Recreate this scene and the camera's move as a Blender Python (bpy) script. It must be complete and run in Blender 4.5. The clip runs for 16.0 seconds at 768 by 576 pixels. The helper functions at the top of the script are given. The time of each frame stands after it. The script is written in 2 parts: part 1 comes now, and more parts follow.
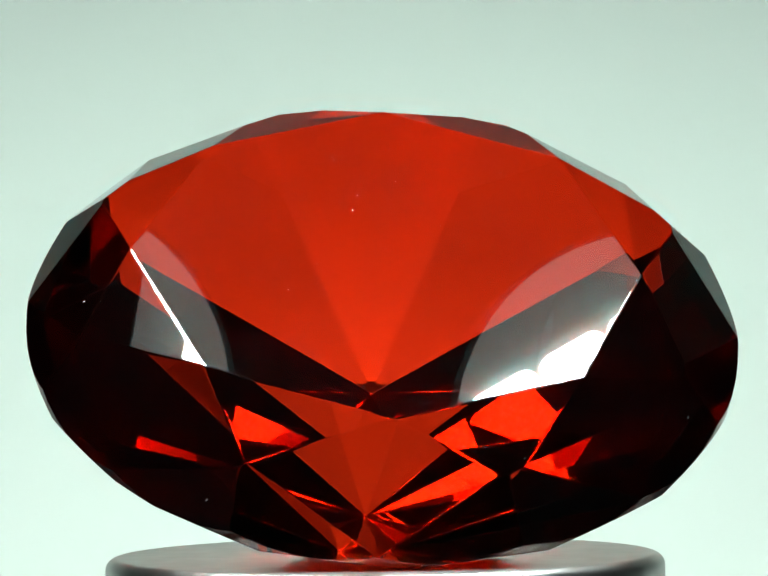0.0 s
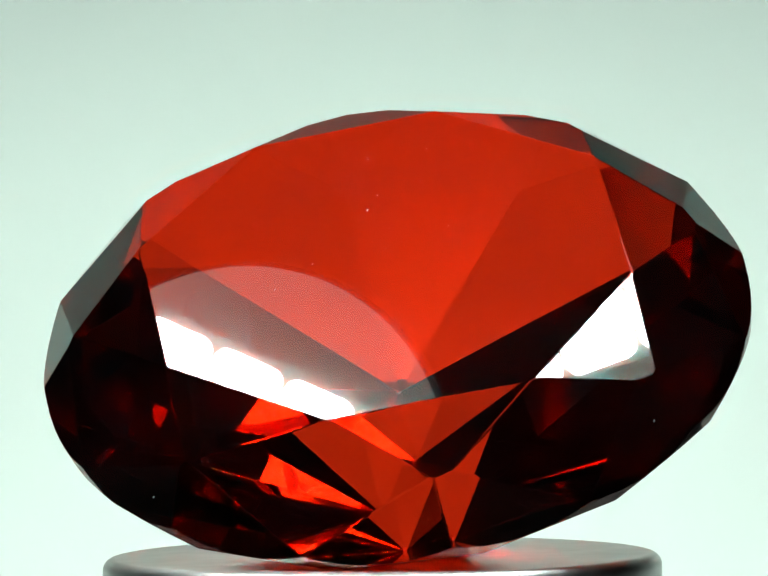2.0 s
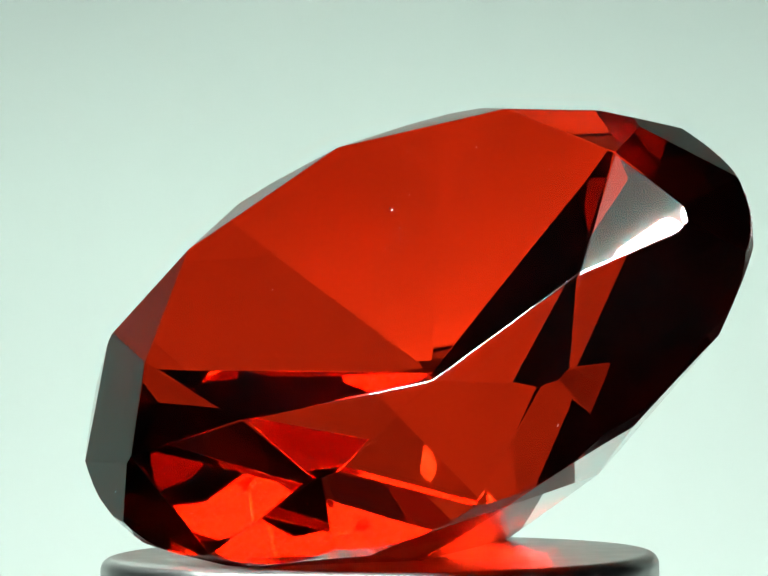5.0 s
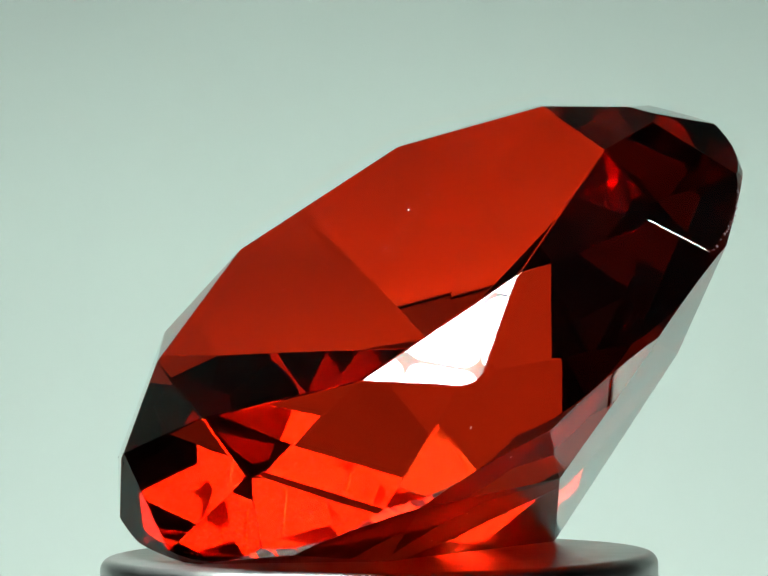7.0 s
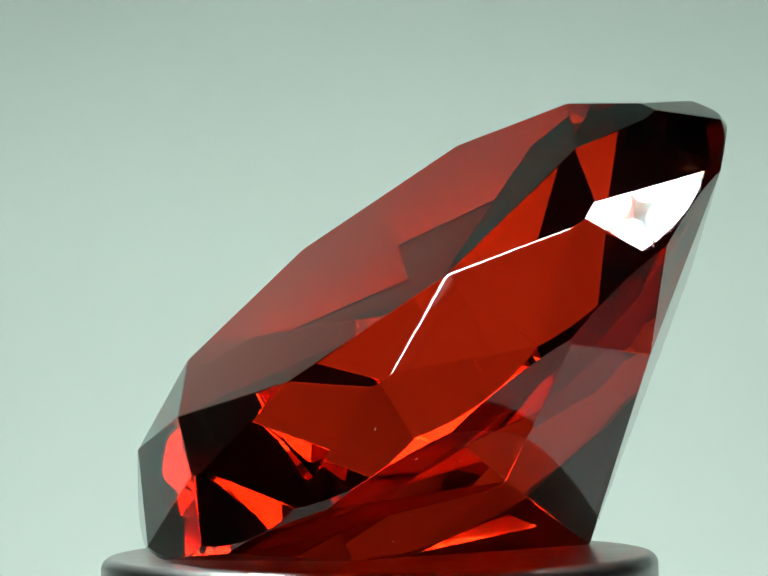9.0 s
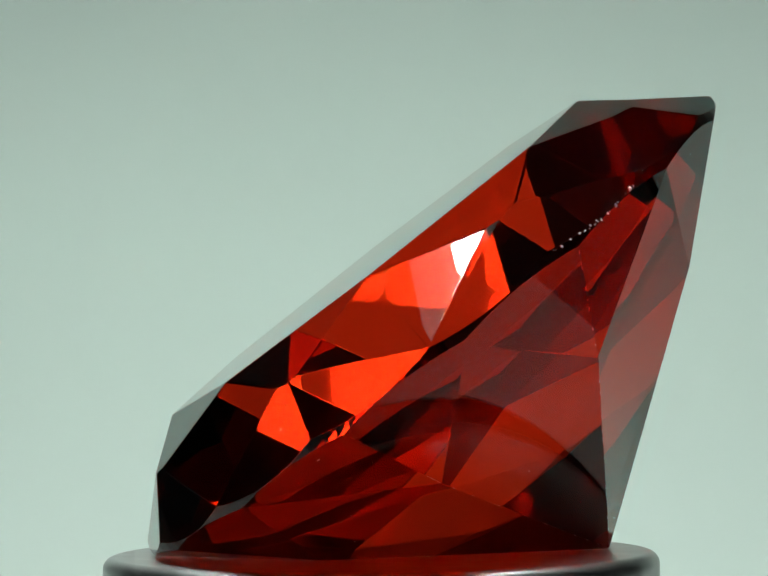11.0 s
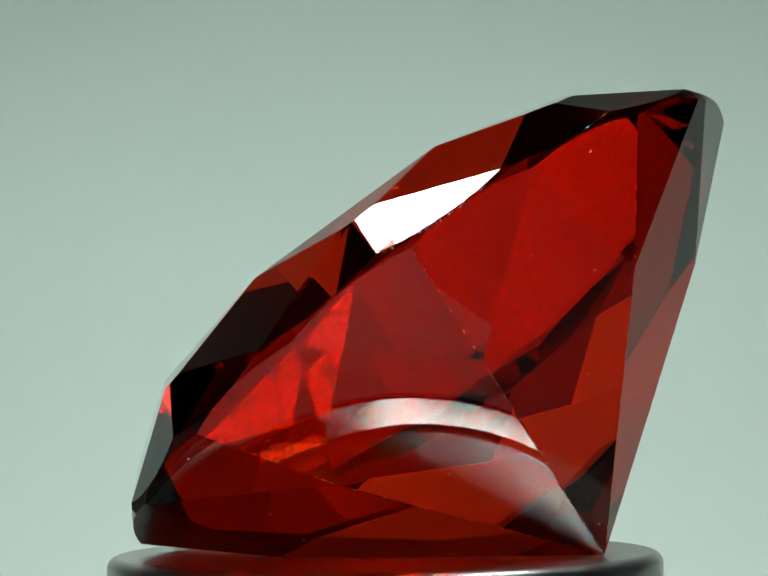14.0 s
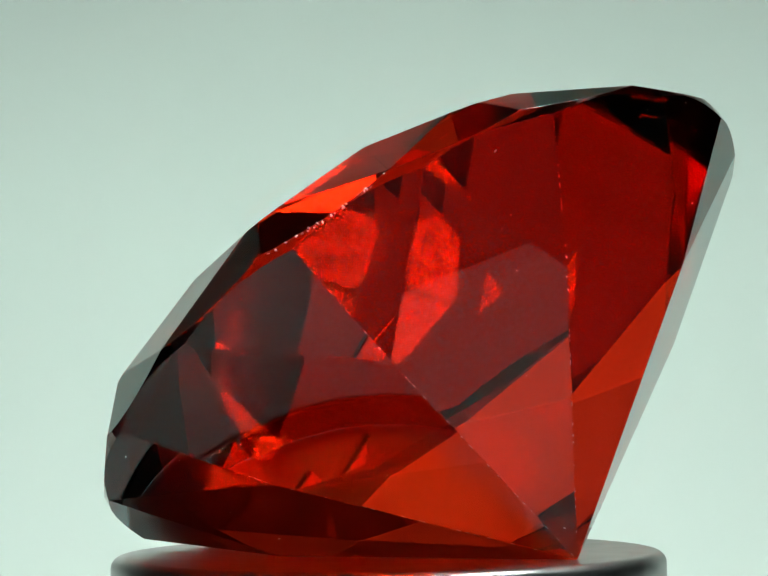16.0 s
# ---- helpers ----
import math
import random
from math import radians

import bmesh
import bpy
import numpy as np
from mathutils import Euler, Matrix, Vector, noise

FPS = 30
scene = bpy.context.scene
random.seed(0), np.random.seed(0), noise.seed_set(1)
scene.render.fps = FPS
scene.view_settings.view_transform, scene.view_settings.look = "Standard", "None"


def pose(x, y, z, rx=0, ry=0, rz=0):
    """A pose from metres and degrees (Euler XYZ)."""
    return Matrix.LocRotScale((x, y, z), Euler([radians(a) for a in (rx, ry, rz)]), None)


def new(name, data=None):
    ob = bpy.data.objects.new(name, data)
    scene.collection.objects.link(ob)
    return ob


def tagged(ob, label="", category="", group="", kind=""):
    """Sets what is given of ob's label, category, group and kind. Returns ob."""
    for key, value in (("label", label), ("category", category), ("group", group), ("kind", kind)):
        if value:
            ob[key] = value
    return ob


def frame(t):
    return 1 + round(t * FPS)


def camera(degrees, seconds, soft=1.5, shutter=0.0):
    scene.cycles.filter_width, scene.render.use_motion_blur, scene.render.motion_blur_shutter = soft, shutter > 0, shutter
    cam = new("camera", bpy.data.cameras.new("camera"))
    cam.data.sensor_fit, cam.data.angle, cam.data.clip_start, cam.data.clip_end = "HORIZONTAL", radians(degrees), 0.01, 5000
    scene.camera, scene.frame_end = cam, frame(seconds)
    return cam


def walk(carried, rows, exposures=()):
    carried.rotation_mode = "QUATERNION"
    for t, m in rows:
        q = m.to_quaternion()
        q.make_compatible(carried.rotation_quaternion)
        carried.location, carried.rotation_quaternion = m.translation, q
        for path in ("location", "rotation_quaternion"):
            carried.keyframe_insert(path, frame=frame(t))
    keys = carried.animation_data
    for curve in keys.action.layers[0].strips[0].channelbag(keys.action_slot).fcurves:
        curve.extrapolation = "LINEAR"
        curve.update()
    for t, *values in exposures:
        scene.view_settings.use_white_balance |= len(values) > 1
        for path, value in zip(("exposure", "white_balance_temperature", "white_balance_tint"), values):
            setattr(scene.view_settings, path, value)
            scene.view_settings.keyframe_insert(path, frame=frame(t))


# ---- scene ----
# Camera: a long lens, standing still just above the turntable's rim
cam = camera(11.63, 16.0)
CAM = pose(0, -0.4197, 0.02892, 90.05525, 0, 0.06842) @ pose(0, 0, 0, 0, 0, -0.70412)
walk(cam, [(0.0, CAM), (16.0, CAM)],
     exposures=[(0.0, -0.03), (1.5, 0.05), (3.0, 0.0), (4.5, -0.02), (7.0, -0.42), (9.0, -0.48), (11.5, -0.7), (12.5, -0.75), (13.5, -0.76), (14.5, -0.74), (16.0, -0.33)])

# ---- light ----
world = bpy.data.worlds.new("dim_room")
scene.world = world
world.use_nodes = True
world.node_tree.nodes["Background"].inputs[0].default_value = (0.75, 0.9, 0.85, 1)
world.node_tree.nodes["Background"].inputs[1].default_value = 0.01
LED_POWER = 122.0
FACE_POWER = 1.3

# ---- materials ----


def material(name, color, rough=0.5, metal=0.0, **more):
    mat = bpy.data.materials.new(name)
    mat.use_nodes = True
    p = mat.node_tree.nodes["Principled BSDF"]
    p.inputs["Base Color"].default_value = (*color, 1)
    p.inputs["Roughness"].default_value = rough
    p.inputs["Metallic"].default_value = metal
    for key, value in more.items():
        p.inputs[key.replace("_", " ")].default_value = value
    return mat


def noise_node(mat, scale, detail=4.0, stretch=(1, 1, 1)):
    nt = mat.node_tree
    co = nt.nodes.new("ShaderNodeTexCoord")
    mp = nt.nodes.new("ShaderNodeMapping")
    mp.inputs["Scale"].default_value = stretch
    no = nt.nodes.new("ShaderNodeTexNoise")
    no.inputs["Scale"].default_value = scale
    no.inputs["Detail"].default_value = detail
    nt.links.new(co.outputs["Object"], mp.inputs[0])
    nt.links.new(mp.outputs[0], no.inputs["Vector"])
    return no


def vary(mat, socket, no, low, high):
    nt = mat.node_tree
    mr = nt.nodes.new("ShaderNodeMapRange")
    mr.inputs["From Min"].default_value, mr.inputs["From Max"].default_value = 0.3, 0.7
    mr.inputs["To Min"].default_value, mr.inputs["To Max"].default_value = low, high
    nt.links.new(no.outputs[0], mr.inputs["Value"])
    nt.links.new(mr.outputs[0], nt.nodes["Principled BSDF"].inputs[socket])


def bump(mat, no, strength, distance):
    nt = mat.node_tree
    b = nt.nodes.new("ShaderNodeBump")
    b.inputs["Strength"].default_value = strength
    b.inputs["Distance"].default_value = distance
    nt.links.new(no.outputs[0], b.inputs["Height"])
    nt.links.new(b.outputs[0], nt.nodes["Principled BSDF"].inputs["Normal"])


def glow(name, color, strength):
    return material(name, color, 0.6, Emission_Color=(*color, 1), Emission_Strength=strength)


def blend_colors(mat, no, a, b):
    nt = mat.node_tree
    mix = nt.nodes.new("ShaderNodeMix")
    mix.data_type = "RGBA"
    mix.inputs[6].default_value, mix.inputs[7].default_value = (*a, 1), (*b, 1)
    nt.links.new(no.outputs[0], mix.inputs[0])
    nt.links.new(mix.outputs[2], nt.nodes["Principled BSDF"].inputs["Base Color"])


def crystal_glass(name, color, rough):
    """Glass that takes some colour at every meeting with its surface, under a clear polish."""
    mat = bpy.data.materials.new(name)
    mat.use_nodes = True
    nt = mat.node_tree
    nt.nodes.remove(nt.nodes["Principled BSDF"])
    glass = nt.nodes.new("ShaderNodeBsdfGlass")
    glass.inputs["Color"].default_value = (*color, 1)
    glass.inputs["IOR"].default_value = 1.52
    glass.inputs["Roughness"].default_value = rough
    polish = nt.nodes.new("ShaderNodeBsdfGlossy")
    polish.inputs["Color"].default_value = (1, 1, 1, 1)
    polish.inputs["Roughness"].default_value = rough
    facing = nt.nodes.new("ShaderNodeLayerWeight")
    facing.inputs["Blend"].default_value = 0.5
    power = nt.nodes.new("ShaderNodeMath")
    power.operation = "POWER"
    power.inputs[1].default_value = 5.0
    gloss = nt.nodes.new("ShaderNodeMath")
    gloss.operation = "MULTIPLY_ADD"
    gloss.inputs[1].default_value, gloss.inputs[2].default_value = 0.958, 0.042
    clear = nt.nodes.new("ShaderNodeMix")
    clear.data_type = "RGBA"
    clear.inputs[6].default_value = (*[1 - c for c in color], 1)
    clear.inputs[7].default_value = (1, 1, 1, 1)
    nt.links.new(gloss.outputs[0], clear.inputs[0])
    nt.links.new(clear.outputs[2], polish.inputs["Color"])
    mix = nt.nodes.new("ShaderNodeMixShader")
    nt.links.new(facing.outputs["Facing"], power.inputs[0])
    nt.links.new(power.outputs[0], gloss.inputs[0])
    nt.links.new(gloss.outputs[0], mix.inputs[0])
    nt.links.new(glass.outputs[0], mix.inputs[1])
    nt.links.new(polish.outputs[0], mix.inputs[2])
    nt.links.new(mix.outputs[0], nt.nodes["Material Output"].inputs["Surface"])
    return mat


GLASS = crystal_glass("red_crystal", (0.785, 0.130, 0.050), 0.0)
GROUND = crystal_glass("ground_red_glass", (0.785, 0.130, 0.050), 0.03)
DUST = material("pale_dust", (0.75, 0.72, 0.70), 0.9)
CHIPPED = material("chipped_glass", (0.52, 0.36, 0.37), 0.4)
METAL = material("polished_steel", (0.60, 0.61, 0.60), 0.05, 1.0)
vary(METAL, "Roughness", noise_node(METAL, 260.0), 0.06, 0.10)
BRUSHED = material("satin_steel", (0.38, 0.385, 0.38), 0.2, 1.0)
vary(BRUSHED, "Roughness", noise_node(BRUSHED, 260.0), 0.28, 0.36)
PAPER = material("white_paper", (0.80, 0.84, 0.81), 0.9)
blend_colors(PAPER, noise_node(PAPER, 5.0, 6.0), (0.745, 0.845, 0.785), (0.765, 0.855, 0.80))
CARD = material("grey_card", (0.17, 0.185, 0.18), 0.8)
blend_colors(CARD, noise_node(CARD, 9.0, 6.0), (0.155, 0.17, 0.165), (0.19, 0.20, 0.195))
# Unseen walls and ceiling: lightness and violet tint set to lift the darkest facets
WALL = material("bounce_wall", (0.4, 0.38, 0.42), 0.9)
blend_colors(WALL, noise_node(WALL, 3.0, 5.0), (0.58, 0.54, 0.60), (0.64, 0.60, 0.66))
DARK = material("black_cloth", (0.025, 0.026, 0.026), 0.9)
bump(DARK, noise_node(DARK, 700.0), 0.3, 0.0004)
HOUSING = material("grey_lamp_housing", (0.2, 0.21, 0.21), 0.5)
LED = glow("led_light", (0.90, 1.0, 0.955), LED_POWER)
FACE = glow("frosted_lamp_face", (0.80, 0.90, 0.86), FACE_POWER)


def mesh_object(name, bm, mat, parent=None, label=""):
    me = bpy.data.meshes.new(name)
    bm.normal_update()
    bm.to_mesh(me)
    bm.free()
    for m in mat if isinstance(mat, (list, tuple)) else [mat]:
        me.materials.append(m)
    ob = new(name, me)
    if parent:
        ob.parent = parent
    return tagged(ob, label) if label else ob


part = mesh_object


def lathe(profile, steps=128):
    """A turned solid about z from (radius, height) pairs."""
    bm = bmesh.new()
    rings = []
    for r, z in profile:
        if r < 1e-7:
            rings.append([bm.verts.new((0, 0, z))])
        else:
            rings.append([bm.verts.new((r * math.cos(2 * math.pi * i / steps), r * math.sin(2 * math.pi * i / steps), z)) for i in range(steps)])
    for a, b in zip(rings, rings[1:]):
        for i in range(steps):
            j = (i + 1) % steps
            if len(a) == 1:
                bm.faces.new((a[0], b[j], b[i]))
            elif len(b) == 1:
                bm.faces.new((a[i], a[j], b[0]))
            else:
                bm.faces.new((a[i], a[j], b[j], b[i]))
    bmesh.ops.recalc_face_normals(bm, faces=bm.faces)
    for f in bm.faces:
        f.smooth = True
    return bm


def box(x0, y0, z0, x1, y1, z1, bevel=0.0):
    bm = bmesh.new()
    bmesh.ops.create_cube(bm, size=1, matrix=Matrix.LocRotScale(((x0 + x1) / 2, (y0 + y1) / 2, (z0 + z1) / 2), None, (x1 - x0, y1 - y0, z1 - z0)))
    if bevel:
        bmesh.ops.bevel(bm, geom=bm.edges[:], offset=bevel, segments=3, affect="EDGES", profile=0.5)
    return bm


# ---- the surroundings ----
FLOOR = -0.045


SWEEP_FRONT, SWEEP_BACK, SWEEP_SIDE = 0.115, 0.29, 0.36


def build_sweep():
    """A sheet of white paper: flat under the turntable, curved up behind it."""
    bm = bmesh.new()
    line = [(SWEEP_FRONT + (SWEEP_BACK - 0.08 - SWEEP_FRONT) * i / 8, FLOOR) for i in range(8)]
    r = 0.08
    for i in range(25):
        a = math.pi / 2 * i / 24
        line.append((SWEEP_BACK - r + r * math.sin(a), FLOOR + r - r * math.cos(a)))
    line += [(SWEEP_BACK, 0.12), (SWEEP_BACK, 0.20), (SWEEP_BACK, 0.30)]
    cols = [-SWEEP_SIDE + 2 * SWEEP_SIDE * i / 12 for i in range(13)]
    grid = [[bm.verts.new((x, y, z)) for x in cols] for y, z in line]
    for p, q in zip(grid, grid[1:]):
        for i in range(12):
            bm.faces.new((p[i], p[i + 1], q[i + 1], q[i])).smooth = True
    bmesh.ops.recalc_face_normals(bm, faces=bm.faces[:])
    bm.normal_update()
    bmesh.ops.solidify(bm, geom=bm.faces[:], thickness=0.0008)
    ob = mesh_object("backdrop", bm, PAPER)
    tagged(ob, "white seamless paper backdrop curving up behind the turntable", "backdrop", kind="structure")


build_sweep()
board = mesh_object("grey_board", box(-0.108, -0.088, FLOOR - 0.0025, 0.108, 0.1145, FLOOR, 0.0006), CARD)
tagged(board, "grey card board lying under the turntable", "board")
ground = mesh_object("ground", box(-1.2, -1.2, FLOOR - 0.032, 1.2, 1.2, FLOOR - 0.0025), DARK)
tagged(ground, "black cloth covered table under the backdrop", "table top", kind="structure")
# Added ceiling and walls, out of view: they close the room and bounce light
ceiling = mesh_object("ceiling", box(-1.2, -1.2, 0.80, 1.2, 1.2, 0.83), WALL)
tagged(ceiling, "unseen grey ceiling added to bounce light and hold two lamps", "ceiling", kind="structure")
for wall_name, lim in (("wall_north", (-1.2, 1.2, FLOOR, 1.2, 1.25, 0.8)), ("wall_south", (-1.2, -1.25, FLOOR, 1.2, -1.2, 0.8)),
                       ("wall_east", (1.2, -1.2, FLOOR, 1.25, 1.2, 0.8)), ("wall_west", (-1.25, -1.2, FLOOR, -1.2, 1.2, 0.8))):
    tagged(mesh_object(wall_name, box(*lim), WALL), "unseen grey wall added around the set to bounce light", "wall", kind="structure")

# ---- lamps ----
LAMP_Z, LAMP_R, LAMP_LONG = 0.150, 0.0305, 0.054


def rounded_bar(r, long, z0, z1, bevel=0.0):
    """A bar from (0, 0) to (0, -long) in plan, with one round and one square end."""
    bm = bmesh.new()
    plan = [(r * math.cos(math.pi * i / 32), r * math.sin(math.pi * i / 32)) for i in range(33)]
    k = 0.005
    plan += [(-r, -long + k), (-r + 0.3 * k, -long + 0.3 * k), (-r + k, -long), (r - k, -long), (r - 0.3 * k, -long + 0.3 * k), (r, -long + k)]
    mid = (r - long) / 2
    low = [bm.verts.new((x, y, z0)) for x, y in plan]
    top = [bm.verts.new((x * (1 - bevel / r), mid + (y - mid) * (1 - 2 * bevel / (r + long)), z1)) for x, y in plan]
    bm.faces.new(low[::-1])
    bm.faces.new(top)
    n = len(plan)
    for i in range(n):
        bm.faces.new((low[i], low[(i + 1) % n], top[(i + 1) % n], top[i]))
    return bm


def build_lamp(x, y, side, u0, v0):
    """A lamp bar with a square grid of chips, turned 35 degrees; (u0, v0) is the grid's first chip in mm."""
    lamp = new("led_lamp")
    lamp.matrix_basis = pose(x, y, LAMP_Z, 0, 0, -35 * side)
    tagged(lamp, "grey lamp bar with one round end and glowing square white chips", "lamp", "lamps above the turntable")
    part("housing", rounded_bar(LAMP_R + 0.001, LAMP_LONG, 0.0, 0.022, 0.004), HOUSING, lamp)
    stem = lathe([(0, 0.021), (0.004, 0.021), (0.004, 0.8 - LAMP_Z), (0, 0.8 - LAMP_Z)], 24)
    bmesh.ops.translate(stem, verts=stem.verts[:], vec=(0, -LAMP_LONG / 2, 0))
    part("stem", stem, HOUSING, lamp, "thin grey hanging stem")
    part("diffuser", rounded_bar(LAMP_R, LAMP_LONG, -0.0012, -0.0002), FACE, lamp, "glowing frosted lamp face")
    for row in range(6):
        for col in range(4):
            u, v = u0 + 11.6 * col, v0 - 11.6 * row
            if side < 0 and col == 3:
                continue
            if v > 0 and math.hypot(abs(u) + 3.9, v + 3.9) > 30:
                continue
            chip = bmesh.new()
            bmesh.ops.create_cube(chip, size=1, matrix=Matrix.LocRotScale((u / 1000, v / 1000, -0.0017), None, (0.0109, 0.0109, 0.0010)))
            bmesh.ops.bevel(chip, geom=[e for e in chip.edges if abs(e.verts[0].co.z - e.verts[1].co.z) > 0.0005], offset=0.002, segments=4, affect="EDGES", profile=0.5)
            part("led_chip", chip, LED, lamp, "glowing square white light chip")
    return lamp


build_lamp(-0.0426, 0.00875, 1, -16.4, 10.4)
build_lamp(0.0505, 0.0103, -1, -17.2, 13.3)

# ---- turntable ----
DISC_X, DISC_Y, DISC_R, DISC_TOP = -0.00074, -0.00121, 0.03098, -0.0002


def build_turntable():
    table = new("turntable")
    table.matrix_basis = pose(0, 0, FLOOR)
    tagged(table, "small motorised turntable with a round polished steel platter", "turntable")
    h = DISC_TOP - FLOOR
    thick = 0.0044
    part("base", lathe([(0, 0), (0.032, 0), (0.0339, 0.0015), (0.0339, h - thick - 0.0020), (0.0337, h - thick - 0.0006), (0.0331, h - thick - 0.0002), (0.0330, h - thick - 0.0002), (0.030, h - thick - 0.0002), (0.0, h - thick - 0.0002)]), METAL, table, "polished steel turntable base")
    prof = [(0, h - thick), (DISC_R - 0.001, h - thick), (DISC_R, h - thick + 0.001)]
    for i in range(9):
        a = math.pi / 2 * i / 8
        prof.append((DISC_R - 0.0013 + 0.0013 * math.cos(a), h - 0.0013 + 0.0013 * math.sin(a)))
    prof += [(DISC_R - 0.0014, h), (DISC_R - 0.0025, h), (0.02, h), (0, h)]
    bm = lathe(prof, 160)
    bmesh.ops.translate(bm, verts=bm.verts[:], vec=(DISC_X, DISC_Y, 0))
    platter = part("platter", bm, BRUSHED, table, "round satin steel platter with a rounded rim")
    return table, platter


turntable, platter = build_turntable()

# ---- the cut crystal ----
R = 0.040            # girdle radius
PHI = -95.9          # turn of the crown's facets about the axis
TWIST = 4.6          # the base facets are turned a little against the crown
TABLE_Z, STAR_Z = 0.24413, 0.15436
# The cut is a little uneven: radius and angle of each corner of the top face, and of each star facet's foot
CORNERS = [(0.7202, -93.28), (0.7181, -137.99), (0.7132, 176.18), (0.7077, 130.31), (0.7065, 86.09), (0.7108, 40.71), (0.7083, -7.67), (0.7304, -48.84)]
STARS = [(0.8968, -120.18), (0.8949, -163.42), (0.8753, 152.46), (0.8621, 106.58), (0.8712, 61.03), (0.8794, 16.83), (0.8889, -29.24), (0.8861, -73.59)]
SLANT = (-0.00183, -0.01371)
DEPTH, GIRDLE = 0.80386, 0.036
LOW_R = 0.690
RIM_Z = 0.017         # where the crown meets the girdle
TIP_X = -0.0200       # the point sits a little beside the axis


def ring(r, degrees, z):
    a = radians(degrees)
    return Vector((R * r * math.cos(a), R * r * math.sin(a), R * z))


def crown_point(place, z):
    """A corner of the crown, whose top face slants a little."""
    p = ring(*place, z)
    p.z += SLANT[0] * p.x + SLANT[1] * p.y
    return p


def cut(bm, a, b, c):
    """Cut away what lies outside the plane through three points."""
    n = (b - a).cross(c - a).normalized()
    if n.dot(a) < 0:
        n = -n
    made = bmesh.ops.bisect_plane(bm, geom=bm.verts[:] + bm.edges[:] + bm.faces[:], dist=1e-8, plane_co=a, plane_no=n, clear_outer=True)
    edges = [e for e in made["geom_cut"] if isinstance(e, bmesh.types.BMEdge) and len(e.link_faces) == 1]
    if len(edges) > 2:
        bmesh.ops.contextual_create(bm, geom=edges)


def build_crystal():
    bm = bmesh.new()
    bmesh.ops.create_cone(bm, cap_ends=True, segments=96, radius1=R, radius2=R, depth=R * 2.4)
    g = GIRDLE / 2
    corner = [crown_point(c, TABLE_Z) for c in CORNERS]
    star = [crown_point(c, STAR_Z) for c in STARS]
    cut(bm, corner[0], corner[3], corner[6])
    rim = [ring(1, PHI - 22.5 * k, RIM_Z) for k in range(16)]
    for k in range(8):
        cut(bm, corner[k], rim[2 * k], rim[2 * k] + (star[k] - star[k - 1]))
        cut(bm, corner[k], corner[(k + 1) % 8], star[k])
        cut(bm, star[k], rim[2 * k], rim[2 * k + 1])
        cut(bm, star[k], rim[2 * k + 1], rim[(2 * k + 2) % 16])
    tip = Vector((R * TIP_X, 0, -R * DEPTH))
    low = [ring(1, PHI + TWIST - 22.5 * k, -g - 0.006) for k in range(16)]
    mid = [ring(LOW_R, PHI + TWIST - 45 * (k + 0.5), -DEPTH + (DEPTH - g) * LOW_R * math.cos(math.pi / 8)) for k in range(8)]
    for k in range(8):
        cut(bm, tip, mid[k], mid[k - 1])
        cut(bm, mid[k], low[2 * k], low[2 * k + 1])
        cut(bm, mid[k], low[2 * k + 1], low[(2 * k + 2) % 16])
    bmesh.ops.remove_doubles(bm, verts=bm.verts[:], dist=2e-6)
    bmesh.ops.recalc_face_normals(bm, faces=bm.faces[:])

    def soften(edges, width, steps=5, clamp=False):
        bmesh.ops.bevel(bm, geom=edges, offset=width, segments=steps, affect="EDGES", profile=0.5, clamp_overlap=clamp)
        bm.normal_update()

    def worn(e, length=0.004):
        return len(e.link_faces) == 2 and e.calc_face_angle() > radians(5) and e.calc_length() > length

    bm.normal_update()
    soften([e for e in bm.edges if worn(e) and max(v.co.z for v in e.verts) < -R * 0.04], 0.00009, 3, True)
    soften([e for e in bm.edges if worn(e, 0.0) and min(abs(f.normal.z) for f in e.link_faces) < 0.02 < max(f.normal.z for f in e.link_faces)], 0.00016, 3, True)
    soften([e for e in bm.edges if worn(e) and min(f.normal.z for f in e.link_faces) > 0.02], 0.0002)
    crystal = new("crystal_diamond")
    tagged(crystal, "large red cut glass diamond lying tilted on a steel platter", "glass diamond")
    kinds = {"girdle": lambda n: abs(n.z) < 0.02, "crown": lambda n: n.z >= 0.02, "pavilion": lambda n: n.z <= -0.02}
    for name, test in kinds.items():
        piece = bm.copy()
        bmesh.ops.delete(piece, geom=[f for f in piece.faces if not test(f.normal)], context="FACES")
        part(name, piece, GROUND if name == "girdle" else GLASS, crystal)
    bm.free()
    return crystal


crystal = build_crystal()


def edge_height(degrees, p):
    """Where the crown's lowest facets meet the girdle, at an angle about the axis."""
    step = (PHI - degrees) / 22.5
    k = math.floor(step)
    a, b = ring(1, PHI - 22.5 * k, RIM_Z), ring(1, PHI - 22.5 * (k + 1), RIM_Z)
    star = crown_point(STARS[k // 2 % 8], STAR_Z)
    n = (b - a).cross(star - a)
    return a.z - (n.x * (p.x - a.x) + n.y * (p.y - a.y)) / n.z


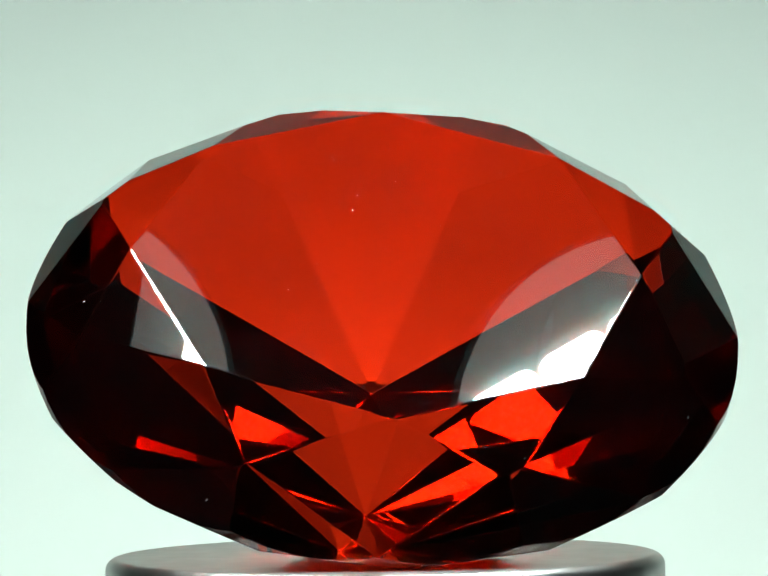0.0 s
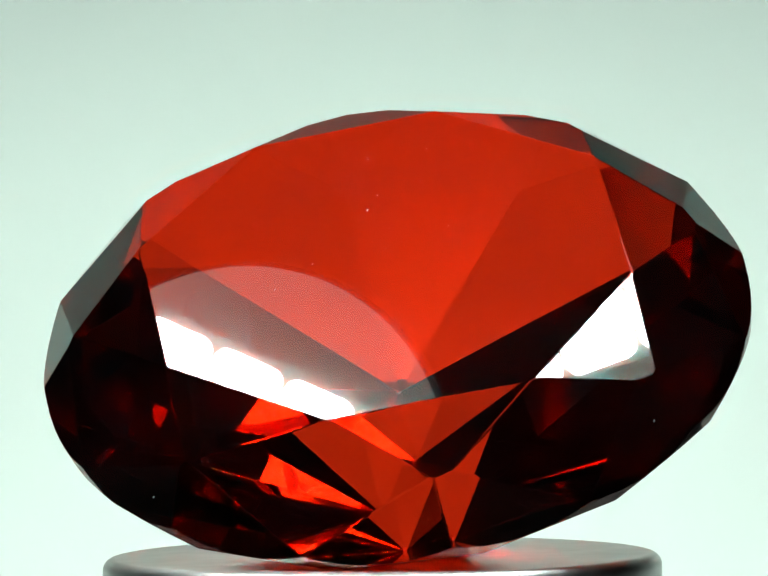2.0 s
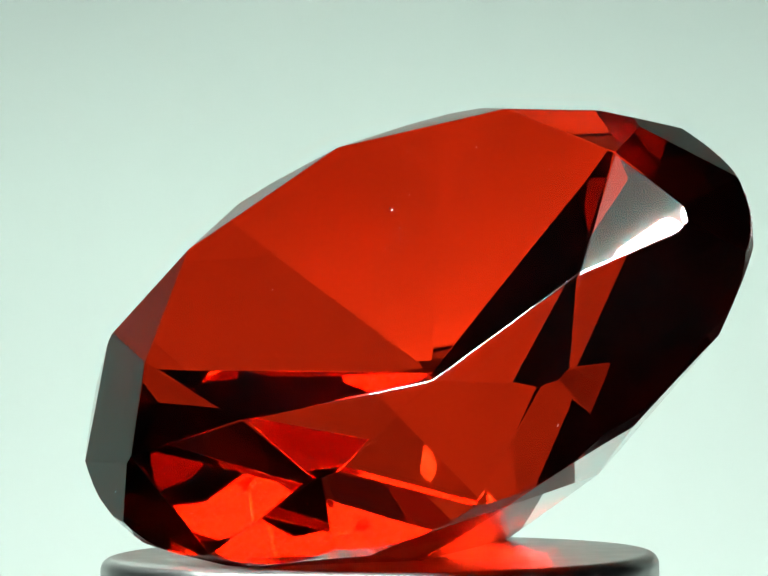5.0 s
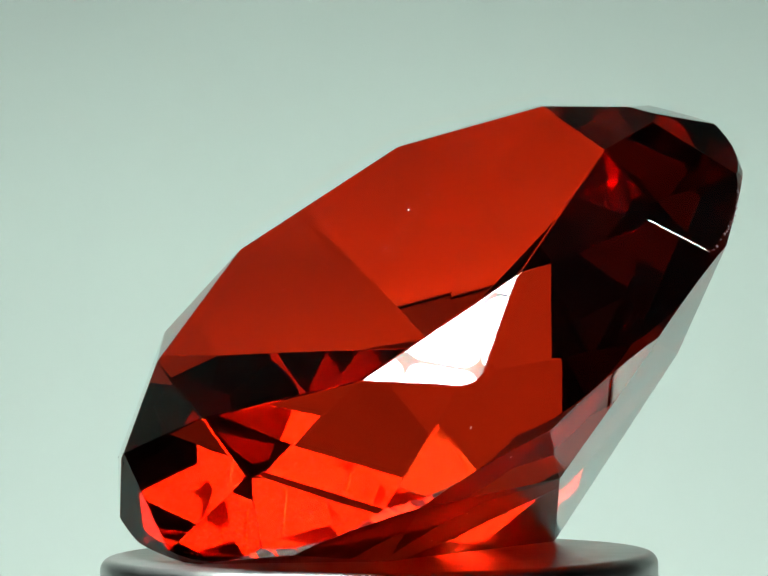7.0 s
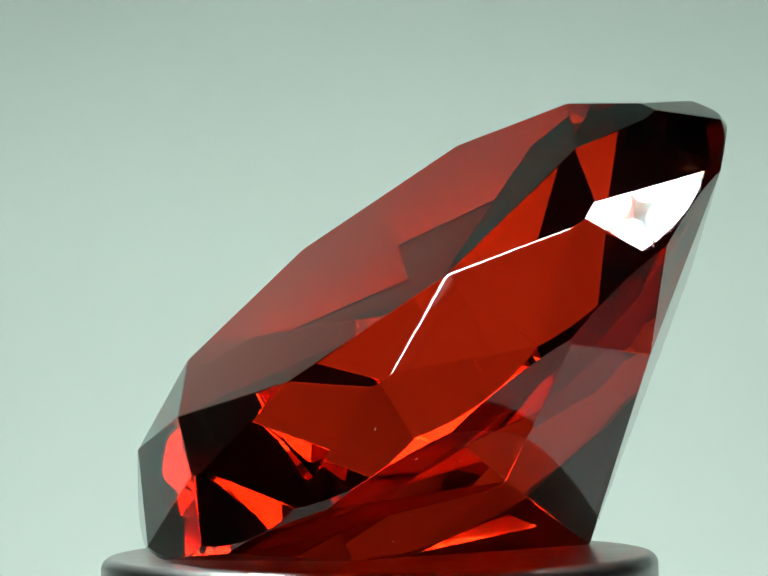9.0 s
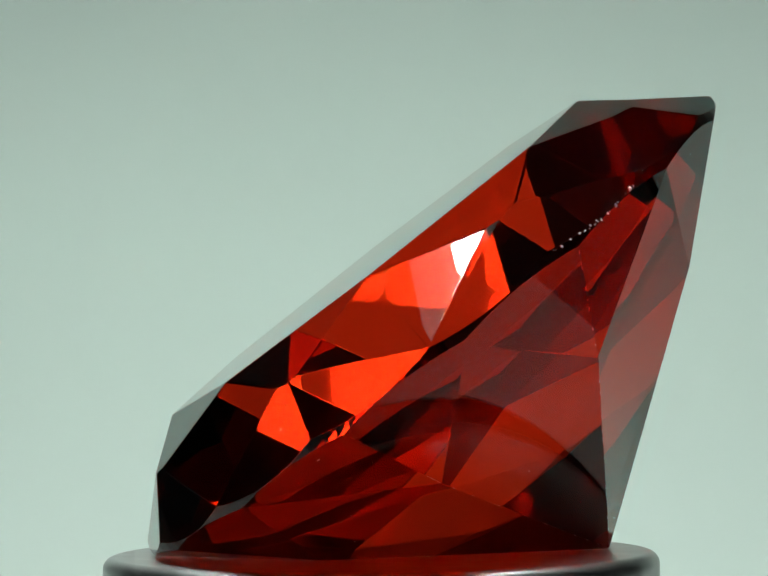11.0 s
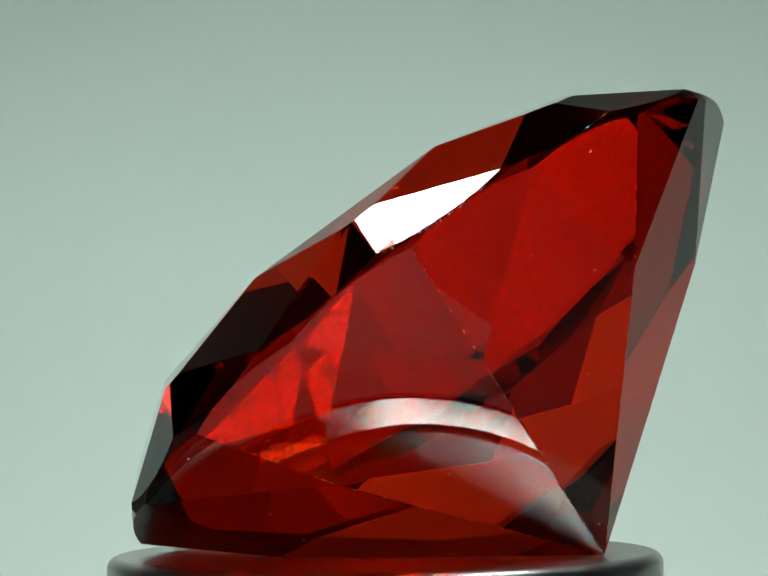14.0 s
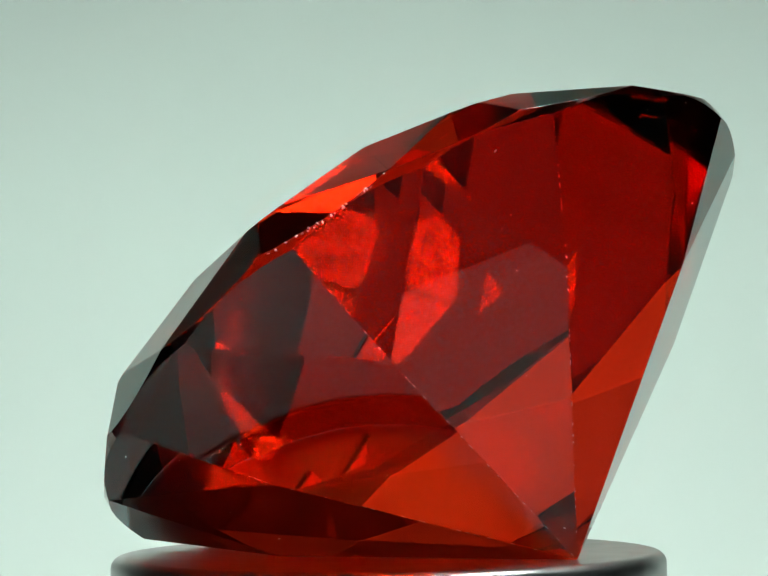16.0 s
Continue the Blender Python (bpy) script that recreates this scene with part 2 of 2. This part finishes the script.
def build_specks():
    """Fine dust on the facets, and small chips along one stretch of the girdle."""
    rng = random.Random(5)
    dust = bmesh.new()
    shells = [o for o in crystal.children if o.name in ("crown", "pavilion")]
    for shell in shells:
        faces = [f for f in shell.data.polygons if f.area > 2e-6]
        total = sum(f.area for f in faces)
        for _ in range(38):
            pick, f = rng.random() * total, None
            for f in faces:
                pick -= f.area
                if pick < 0:
                    break
            pts = [shell.data.vertices[i].co for i in f.vertices]
            w = [rng.random() ** 7 for _ in pts]
            p = sum((c * x for c, x in zip(pts, w)), Vector()) / sum(w)
            size = rng.choice((0.000025, 0.00003, 0.00004, 0.00006))
            turn = f.normal.to_track_quat("Z", "Y").to_matrix().to_4x4() @ pose(0, 0, 0, 0, 0, rng.random() * 360)
            shape = Matrix.Diagonal((size * rng.choice((1, 1, 1.4, 3.5)), size, size * 0.35, 1))
            bmesh.ops.create_icosphere(dust, subdivisions=1, radius=1, matrix=Matrix.Translation(p + f.normal * size * 0.2) @ turn @ shape)
    tagged(part("dust", dust, DUST, crystal, "fine pale dust specks"), kind="stuff")
    chips = bmesh.new()
    for _ in range(34):
        a = PHI - 45 * rng.uniform(5.05, 5.5)
        size = rng.uniform(0.00005, 0.00015)
        p = ring(0.999, a, 0)
        p.z = edge_height(a, p) + R * rng.uniform(-0.008, 0.001)
        turn = pose(0, 0, 0, rng.random() * 360, rng.random() * 360, rng.random() * 360)
        bmesh.ops.create_icosphere(chips, subdivisions=1, radius=1, matrix=Matrix.Translation(p) @ turn @ Matrix.Diagonal((size * 1.6, size, size * 0.6, 1)))
    tip = Vector((R * TIP_X, 0, -R * DEPTH))
    for _ in range(9):
        size = rng.uniform(0.00005, 0.00013)
        p = tip + Vector((rng.gauss(0, 0.0002), rng.gauss(0, 0.0002), rng.uniform(0.0002, 0.0004)))
        bmesh.ops.create_icosphere(chips, subdivisions=1, radius=size, matrix=Matrix.Translation(p))
    for k in range(8):
        end = ring(LOW_R, PHI + TWIST - 45 * (k + 0.5), -DEPTH + (DEPTH - GIRDLE / 2) * LOW_R * math.cos(math.pi / 8))
        edge = ring(0.995, PHI + TWIST - 45 * (k + 0.5), -GIRDLE / 2 - 0.006)
        for start, stop, count, reach in ((tip, end, 26, 0.95), (end, edge, 14, 0.97)):
            turn = (stop - start).to_track_quat("X", "Z").to_matrix().to_4x4()
            for _ in range(count):
                p = start.lerp(stop, rng.uniform(0.01, reach) ** 1.2)
                size = rng.uniform(0.000018, 0.000032)
                bmesh.ops.create_icosphere(chips, subdivisions=1, radius=1, matrix=Matrix.Translation(p) @ turn @ Matrix.Diagonal((size * rng.uniform(3, 14), size, size, 1)))
    tagged(part("chips", chips, CHIPPED, crystal, "rough pale chips along the edge"), kind="stuff")


build_specks()

# ---- what moves ----
TURN = -8.35063      # degrees a second about the turntable's axis
LEAN = math.degrees(math.atan2(DEPTH - GIRDLE / 2 - 0.006, 1.0))
REST = pose(-0.00066, 0.00469, DISC_TOP + 0.00003 + R * DEPTH * math.cos(radians(LEAN)), 0, 0, 5.6688) @ pose(0, 0, 0, LEAN)


def motions():
    times = [0.5 * i for i in range(33)]
    angle = {t: TURN * t + 0.48009 * t / 4 * (1 - t / 16) for t in times}
    walk(crystal, [(t, pose(0, 0, 0, 0, 0, angle[t]) @ REST) for t in times])
    walk(platter, [(t, pose(0, 0, 0, 0, 0, angle[t])) for t in times])


motions()
